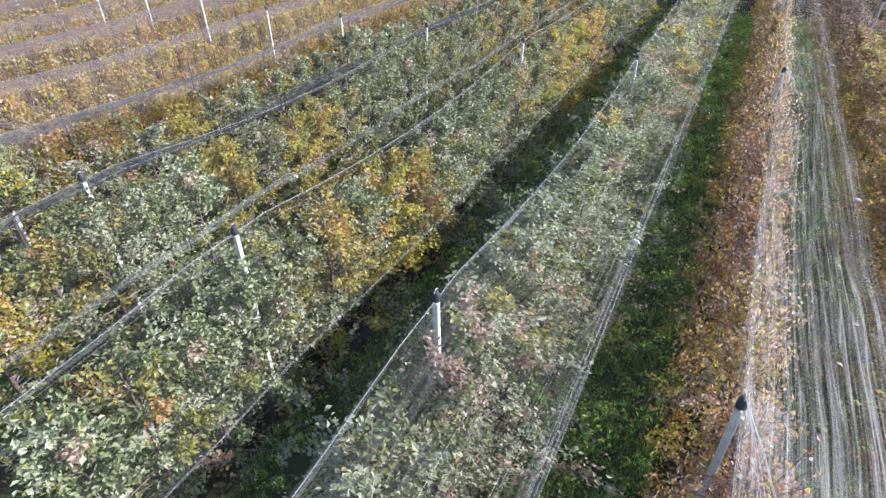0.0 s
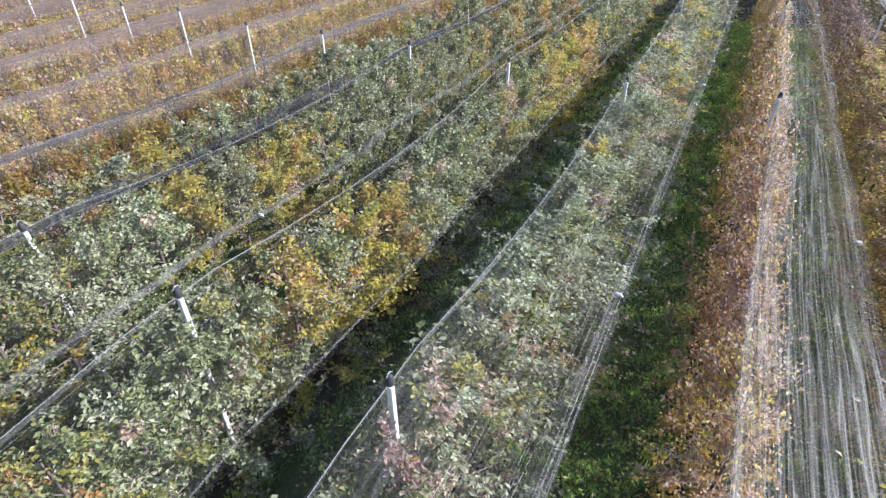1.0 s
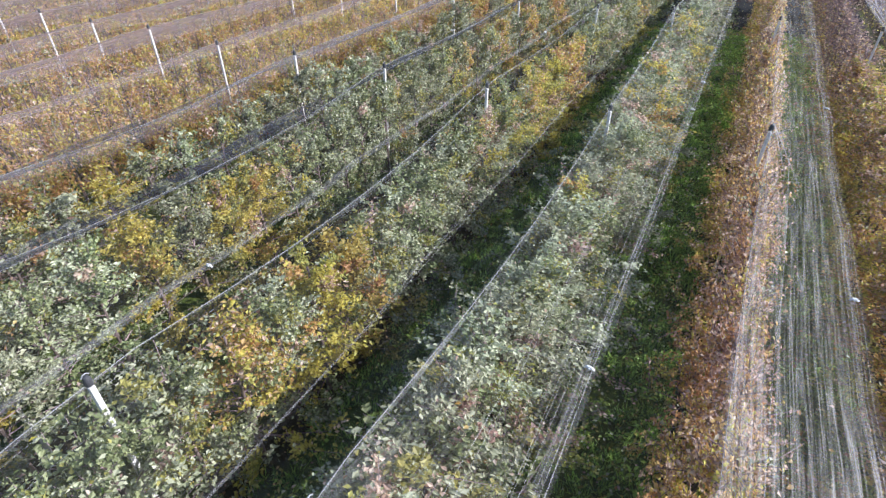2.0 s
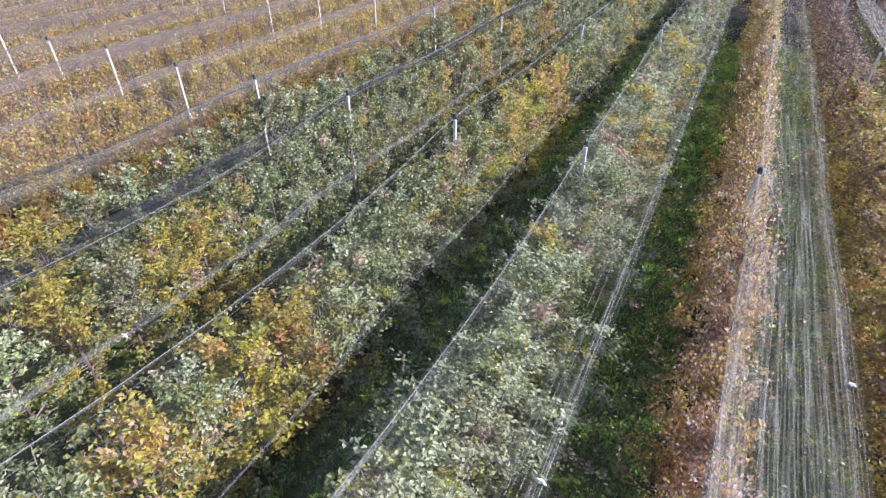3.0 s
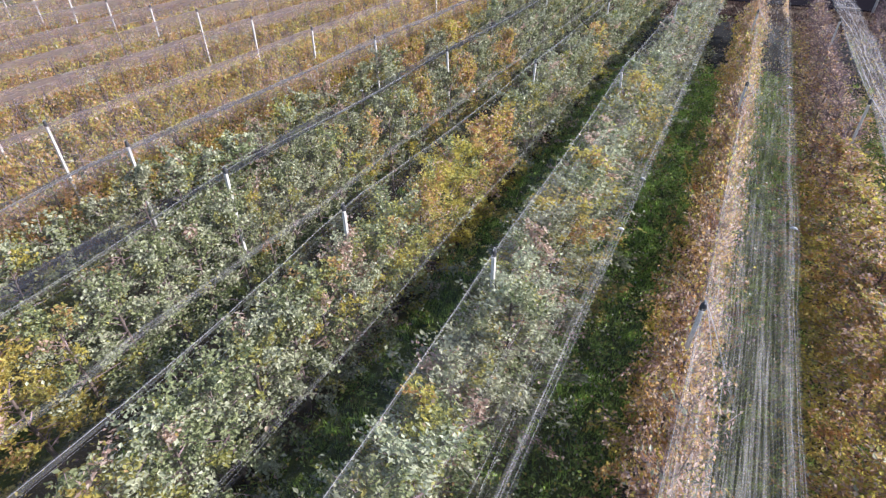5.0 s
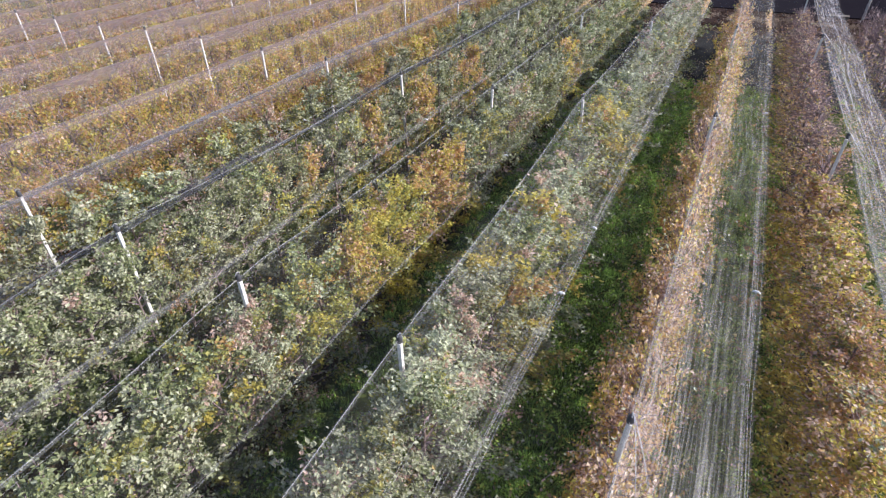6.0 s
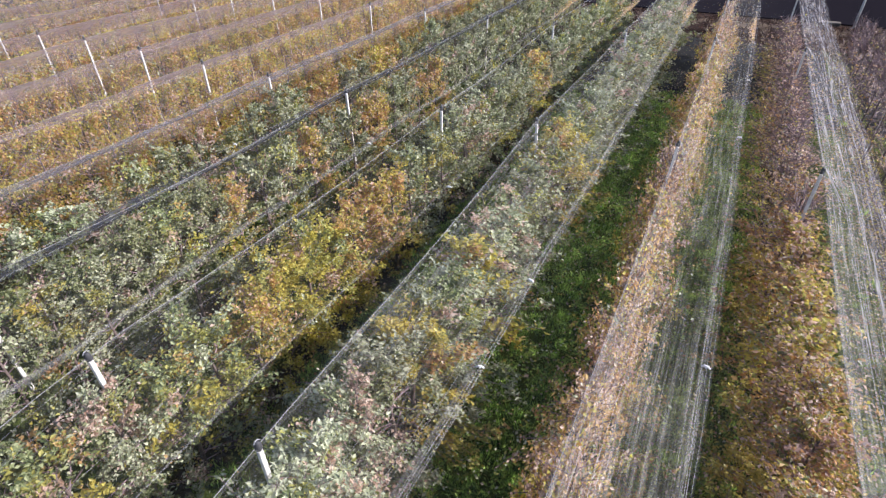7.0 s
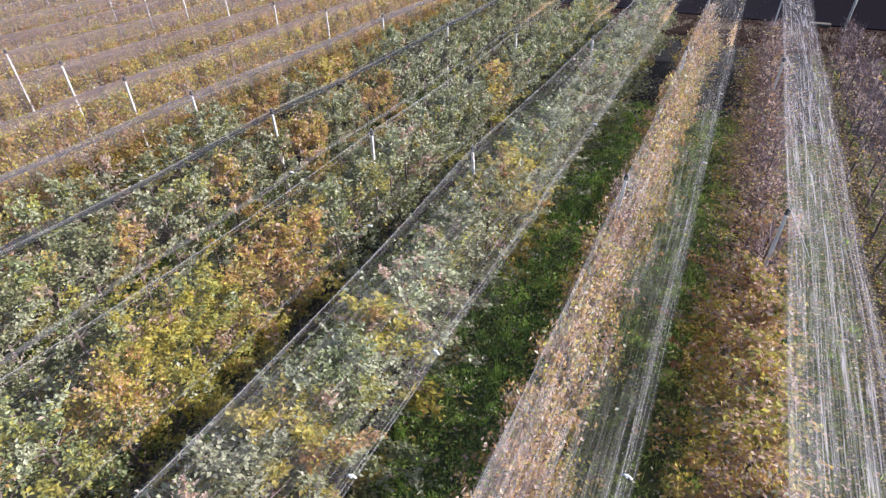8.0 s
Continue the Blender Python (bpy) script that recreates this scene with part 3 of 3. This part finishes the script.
    if full:
        for i in range(-1, 5):
            y = i * BAY
            if y > end:
                continue
            fan = Soup() if row in (0, 1) and i < 4 else None
            for k in range(4 if fan else 0):
                e_u, e_y = rng.uniform(0.25, 0.6), y - rng.uniform(0.8, 2.2)
                pts = [net_point(row, 1, e_u * s ** 0.8, y + (e_y - y) * s, 0.02 + 0.03 * (1 - s)) for s in np.linspace(0, 1, 6)]
                fan.tube(pts, np.linspace(0.0045, 0.0012, 6), 3)
            if fan:
                part("gathered_folds", fan.mesh("gathered_folds", [FOLD]), panel, "folds of net gathered at a post")
            if row < 0:
                continue
            patch = Soup()
            g = 5
            pv = [net_point(row, 1, 0.02 + 0.26 * a / g, y - 0.3 + 0.6 * b / g, 0.03) for b in range(g + 1) for a in range(g + 1)]
            pf = [(b * (g + 1) + a, b * (g + 1) + a + 1, (b + 1) * (g + 1) + a + 1, (b + 1) * (g + 1) + a) for b in range(g) for a in range(g)]
            patch.add(pv, pf)
            part("reinforcing_patch", patch.mesh("reinforcing_patch", [NET_PATCH]), panel, "doubled net beside the post cap")
    return net


# ---- posts, clips, pole ----
def post_meshes():
    bm = bmesh.new()
    w = 0.035
    bmesh.ops.create_cube(bm, size=1.0, matrix=Matrix.Translation((0, 0, 1.79)) @ Matrix.Diagonal((2 * w, 2 * w, 4.12, 1)))
    bmesh.ops.bevel(bm, geom=[e for e in bm.edges if abs(e.verts[0].co.z - e.verts[1].co.z) > 1], offset=0.012, segments=2, affect="EDGES", profile=0.5)
    shaft = bpy.data.meshes.new("shaft")
    bm.to_mesh(shaft), bm.free()
    shaft.materials.append(CONCRETE)
    cap = Soup()
    rings = [(0.048, 3.88), (0.05, 3.89), (0.05, 3.945), (0.047, 3.96), (0.042, 3.985), (0.033, 4.01), (0.015, 4.02)]
    cap.tube([(0, 0, z) for _, z in rings], [r for r, _ in rings], 14)
    clamp = Soup()
    clamp.tube([(0.0, -0.05, 4.015), (0, -0.02, 4.05), (0, 0.02, 4.05), (0, 0.05, 4.015)], 0.008, 5)
    return shaft, cap.mesh("cap", [CAP], False), clamp.mesh("cable_clamp", [STEEL])


def posts():
    shaft, cap, clamp = post_meshes()
    first = None
    rng = np.random.default_rng(77)
    for row in range(-13, 4):
        for i in range(-1, 5 if row < 2 else 4):
            dx, top = post_top(row, i)
            m = pose(row * ROW, i * BAY, top - 4.0, rng.normal(0, 0.35), math.degrees(math.atan2(dx, top)), rng.normal(0, 2))
            if first is None:
                first = new("trellis_post")
                part("shaft", shaft, first), part("cap", cap, first, "black plastic cap"), part("cable_clamp", clamp, first)
                tagged(first, "slender pale concrete post with black cap", "post", "posts of the net frame")
                first.matrix_basis = m
            else:
                copy_thing(first, m)


def clips():
    soup = Soup()
    soup.tube([(-0.07, 0, 0.0), (-0.03, 0, 0.03), (0.03, 0, 0.03), (0.07, 0, 0.0)], [0.012, 0.022, 0.022, 0.012], 6)
    soup.tube([(0, -0.03, 0.02), (0, 0.03, 0.02)], 0.018, 6)
    me = soup.mesh("net_clip", [CLIP])
    for row, y in ((-1, 3.55), (-1, 14.35), (-1, 16.8), (-1, 27.5), (0, 15.95), (0, 6.92), (0, 26.2), (0, 32.0), (-2, 19.8), (1, 19.4), (-3, 3.0), (-4, 18.9), (-3, 21.0)):
        ob = new("net_clip", me)
        p = net_point(row, 1, 1.0, y)
        ob.matrix_basis = pose(row * ROW + ROW / 2, y, p[2] + 0.005, 0, 0, 15 * math.sin(y))
        tagged(ob, "white plastic clip joining two net edges", "clip", "net clips")


def boundary_pole():
    s = Soup()
    s.tube([(0, 0, -0.1), (0.02, 0, 2.0), (0.06, 0, 4.5), (0.1, 0, 7.5)], [0.085, 0.08, 0.07, 0.055], 12)
    pole = new("roadside_pole")
    part("shaft", s.mesh("shaft", [CONCRETE], True), pole)
    b = Soup()
    b.tube([(0, 0, -0.05), (0, 0, 0.06), (0, 0, 0.1)], [0.2, 0.19, 0.1], 10)
    part("footing", b.mesh("footing", [CONCRETE]), pole, "rough concrete footing")
    pole.location = (8.25, 57.6, 0)
    tagged(pole, "pale round pole standing beside the road", "pole")


# ---- ground ----
def ground_height(x, y):
    z = 0.03 * noise.noise((x * 0.5, y * 0.5, 0)) + 0.02 * noise.noise((x * 1.7, y * 1.7, 3))
    z += 0.10 * math.exp(-((y - 56.6) / 0.9) ** 2) * (1.2 + noise.noise((x * 0.4, 1, 0))) * 1.6
    z -= 0.32 * math.exp(-((y - 52.6) / 0.35) ** 2) * (0.9 + 0.6 * noise.noise((x * 0.5, 5, 0)))
    return z


def ground():
    xs = np.unique(np.concatenate([np.linspace(-1500, -50, 12), np.linspace(-50, -14, 25), np.linspace(-14, 12, 66), np.linspace(12, 40, 20), np.linspace(40, 1500, 12)]))
    ys = np.unique(np.concatenate([np.linspace(-1500, -14, 10), np.linspace(-14, 48, 80), np.linspace(48, 62, 60), np.linspace(62, 1500, 14)]))
    v = []
    for y in ys:
        for x in xs:
            near = -60 < x < 50 and -20 < y < 70
            v.append((x, y, ground_height(x, y) if near else 0.0))
    k = len(xs)
    f = [(a * k + b, a * k + b + 1, (a + 1) * k + b + 1, (a + 1) * k + b) for a in range(len(ys) - 1) for b in range(k - 1)]
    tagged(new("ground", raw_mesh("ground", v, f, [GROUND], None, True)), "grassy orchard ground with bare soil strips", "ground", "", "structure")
    bm = bmesh.new()
    bmesh.ops.create_cube(bm, size=1.0, matrix=Matrix.Translation((-20, 64.6, 0.0)) @ Matrix.Diagonal((400, 12, 0.16, 1)))
    me = bpy.data.meshes.new("road")
    bm.to_mesh(me), bm.free()
    me.materials.append(ASPHALT)
    tagged(new("road", me), "dark asphalt road beyond the orchard", "road", "", "structure")


def grass():
    rng = np.random.default_rng(31)
    for lane, per in ((-3, 110), (-2, 480), (-1, 800), (0, 820), (1, 40)):
        area = 2.2 * 50
        n = int(area * per)
        c0 = np.stack([lane * ROW + ROW / 2 + rng.uniform(-1.4, 1.35, n), rng.uniform(-6, 38, n)], 1)
        # tufts
        t = rng.integers(0, n // 44, n)
        grown = rng.uniform(0.4, 1.7, n // 44)[t]
        c0 = c0[t] + rng.normal(0, 0.07, (n, 2))
        d = rng.normal(0, 1, (n, 2))
        h = rng.uniform(0.05, 0.2, n) * grown
        lean = rng.normal(0, 0.08, (n, 2))
        w = 0.015
        side = np.stack([-d[:, 1], d[:, 0]], 1)
        side /= np.linalg.norm(side, axis=1)[:, None]
        z = np.zeros((n, 1)) - 0.03
        a = np.concatenate([c0 - side * w, z], 1)
        b = np.concatenate([c0 + side * w, z], 1)
        tip = np.concatenate([c0 + lean, h[:, None]], 1)
        v = np.stack([a, b, tip], 1).reshape(-1, 3)
        f = np.arange(3 * n).reshape(-1, 3)
        tagged(new("grass", raw_mesh("grass", v, f, [GRASS])), "short green grass in the lane between rows", "grass", "", "stuff")


def fallen_leaves():
    rng = np.random.default_rng(47)
    soup = Soup()
    for row, n in ((-3, 1500), (-2, 2500), (-1, 3500), (0, 7500), (1, 15000), (2, 10000)):
        x = row * ROW + (0.2 if row == 0 else 0.0) + rng.normal(0, 0.42 if row < 1 else 0.55, n)
        y = rng.uniform(-6, 38 if row > 0 else Y1, n)
        c = np.stack([x, y, rng.uniform(0.03, 0.09, n)], 1)
        ln = rng.uniform(0.06, 0.1, n)
        leaf_soup(soup, c, unit(rng.normal(0, 0.3, (n, 3)) + [0, 0, 1]), unit(rng.normal(0, 1, (n, 3)) * [1, 1, 0.2]), ln, ln * 0.65, rng.choice([3, 4, 5, 2], n, p=[0.40, 0.34, 0.16, 0.1]))
    for lane, n in ((-2, 900), (-1, 3600), (0, 2800), (1, 6000)):
        c = np.stack([lane * ROW + ROW / 2 + rng.uniform(-1, 1, n), rng.uniform(-6, 42, n), rng.uniform(0.1, 0.26, n)], 1)
        ln = rng.uniform(0.055, 0.1, n)
        leaf_soup(soup, c, unit(rng.normal(0, 0.35, (n, 3)) + [0, 0, 1]), unit(rng.normal(0, 1, (n, 3)) * [1, 1, 0.2]), ln, ln * 0.65, rng.choice([1, 2, 3, 5], n, p=[0.4, 0.2, 0.15, 0.25] if lane < 1 else [0.1, 0.0, 0.2, 0.7]))
    tagged(new("fallen_leaves", soup.mesh("fallen_leaves", LEAVES)), "fallen yellow and brown leaves under the trees", "leaves", "", "stuff")
    # broad-leaved weeds among the grass
    soup_weeds = Soup()
    for lane, n in ((-2, 5000), (-1, 14000), (0, 8000)):
        plant = rng.integers(0, n // 22, n)
        px, py = lane * ROW + ROW / 2 + rng.uniform(-1.2, 1.3, n // 22), rng.uniform(-4, 38, n // 22)
        spread = rng.uniform(0.05, 0.16, n // 22)[plant]
        c = np.stack([px[plant] + rng.normal(0, 1, n) * spread, py[plant] + rng.normal(0, 1, n) * spread, rng.uniform(0.08, 0.32, n)], 1)
        ln = rng.uniform(0.07, 0.13, n)
        leaf_soup(soup_weeds, c, unit(rng.normal(0, 0.5, (n, 3)) + [0, 0, 1]), unit(rng.normal(0, 1, (n, 3)) * [1, 1, 0.4]), ln, ln * 0.5, rng.choice(2, n, p=[0.85, 0.15]))
    tagged(new("weeds", soup_weeds.mesh("weeds", [GRASS, LEAVES[2]])), "low broad-leaved green weeds in the lanes", "weeds", "", "stuff")
    # leaves caught on the nets: scattered, and heaped in the valleys towards the far end
    soup = Soup()
    def put(row, side, u, y, mix=(0.35, 0.1, 0.25, 0.3)):
        n = len(u)
        c = np.array([net_point(row, side, min(1, a), b, 0.03) for a, b in zip(u, y)])
        ln = rng.uniform(0.055, 0.095, n)
        leaf_soup(soup, c, unit(rng.normal(0, 0.45, (n, 3)) + [0, 0, 1]), unit(rng.normal(0, 1, (n, 3)) * [1, 1, 0.3]), ln, ln * 0.65, rng.choice([1, 3, 4, 5], n, p=mix))
    for row in (-3, -2, -1, 0, 1):
        put(row, 1, rng.uniform(0.05, 1, 150), rng.uniform(-5, Y1, 150))
    for row, a, b, n in ((-1, 40.5, 46.0, 520), (0, 37.6, 42.4, 420), (-2, 40, 47.0, 560), (-3, 39, 46, 520)):
        u = 1 - np.abs(rng.normal(0, 0.08, n))
        put(row, 1, u, rng.normal((a + b) / 2, (b - a) / 4, n), (0.06, 0.02, 0.34, 0.58))
    tagged(new("leaves_on_net", soup.mesh("leaves_on_net", LEAVES)), "dry orange and pale leaves caught on the hail net", "leaves", "", "stuff")


def headland():
    """Clods and dry weeds on the strip between the orchard and the road, and a concrete block by the pole."""
    rng = np.random.default_rng(61)
    soup = Soup()
    tri = [(0, 1, 2), (0, 2, 3), (0, 3, 4), (0, 4, 1), (5, 2, 1), (5, 3, 2), (5, 4, 3), (5, 1, 4)]
    corners = np.array([(0, 0, 1), (1, 0, 0), (0, 1, 0), (-1, 0, 0), (0, -1, 0), (0, 0, -1)], float)
    for _ in range(2600):
        x, y = rng.uniform(-14, 14), rng.choice([rng.uniform(48, 58.3), rng.normal(56.4, 0.7)])
        size = rng.uniform(0.03, 0.13) * rng.uniform(0.6, 1.4, 3) * [1, 1, 0.7]
        soup.add(corners * size * rng.uniform(0.7, 1.3, (6, 1)) + [x, y, ground_height(x, y) + 0.01], tri)
    tagged(new("soil_clods", soup.mesh("soil_clods", [SOIL])), "loose reddish clods of soil along the headland", "soil", "", "stuff")
    n = 9000
    x = rng.uniform(-14, 14, n)
    y = np.where(rng.random(n) < 0.6, rng.normal(55.6, 0.55, n), rng.uniform(48.5, 57.5, n))
    tuft = rng.integers(0, n // 14, n)
    x, y = x[tuft] + rng.normal(0, 0.12, n), y[tuft] + rng.normal(0, 0.12, n)
    d = rng.normal(0, 1, (n, 2))
    d /= np.linalg.norm(d, axis=1)[:, None]
    base = np.stack([x, y, np.zeros(n)], 1)
    side = np.stack([d[:, 0], d[:, 1], np.zeros(n)], 1) * 0.018
    tip = base + np.concatenate([rng.normal(0, 0.12, (n, 2)), rng.uniform(0.08, 0.34, (n, 1))], 1)
    v = np.stack([base - side, base + side, tip], 1).reshape(-1, 3)
    tagged(new("dry_weeds", raw_mesh("dry_weeds", v, np.arange(3 * n).reshape(-1, 3), [DRY])), "dry straw-coloured weeds along the road's edge", "grass", "", "stuff")
    for x, y, w, h, turn in ((6.75, 57.6, 1.3, 0.4, -3),):
        bm = bmesh.new()
        bmesh.ops.create_cube(bm, size=1.0, matrix=Matrix.Translation((0, 0, h / 2 - 0.03)) @ Matrix.Diagonal((w, 0.5, h, 1)))
        bmesh.ops.bevel(bm, geom=bm.edges[:], offset=0.04, segments=2, affect="EDGES", profile=0.6)
        for vert in bm.verts:
            vert.co += noise.noise_vector(vert.co * 3 + Vector((x, y, 0))) * 0.03
        me = bpy.data.meshes.new("concrete_block")
        bm.to_mesh(me), bm.free()
        me.materials.append(STAINED)
        ob = new("concrete_block", me)
        ob.matrix_basis = pose(x, y, 0, 0, 0, turn)
        tagged(ob, "rough weathered concrete block beside the road", "block")


ground()
headland()
posts()
for row in range(-13, 4):
    near = -3 <= row <= 2
    hail_net(row, 0.25 if row >= 0 else 0.14 if row == -1 else 0.0, {-1: 0.13, 0: 0.09, 1: 0.1, 2: 0.3}.get(row, 0.2), near)
clips()
boundary_pole()
near_rows()
for row, per, size, a, b in ((-5, 1700, 0.104, 0, 50), (-6, 1300, 0.114, 2, 50), (-7, 1000, 0.124, 4, 50), (-8, 800, 0.132, 5, 48), (-9, 650, 0.14, 6, 46),
                             (-10, 520, 0.148, 7, 44), (-11, 450, 0.154, 8, 42), (-12, 400, 0.16, 8, 40), (-13, 400, 0.16, 8, 40), (2, 400, 0.07, -10, 19), (3, 220, 0.08, -10, 45)):
    far_row(row, per, size, a, b, 300 + row)
grass()
fallen_leaves()
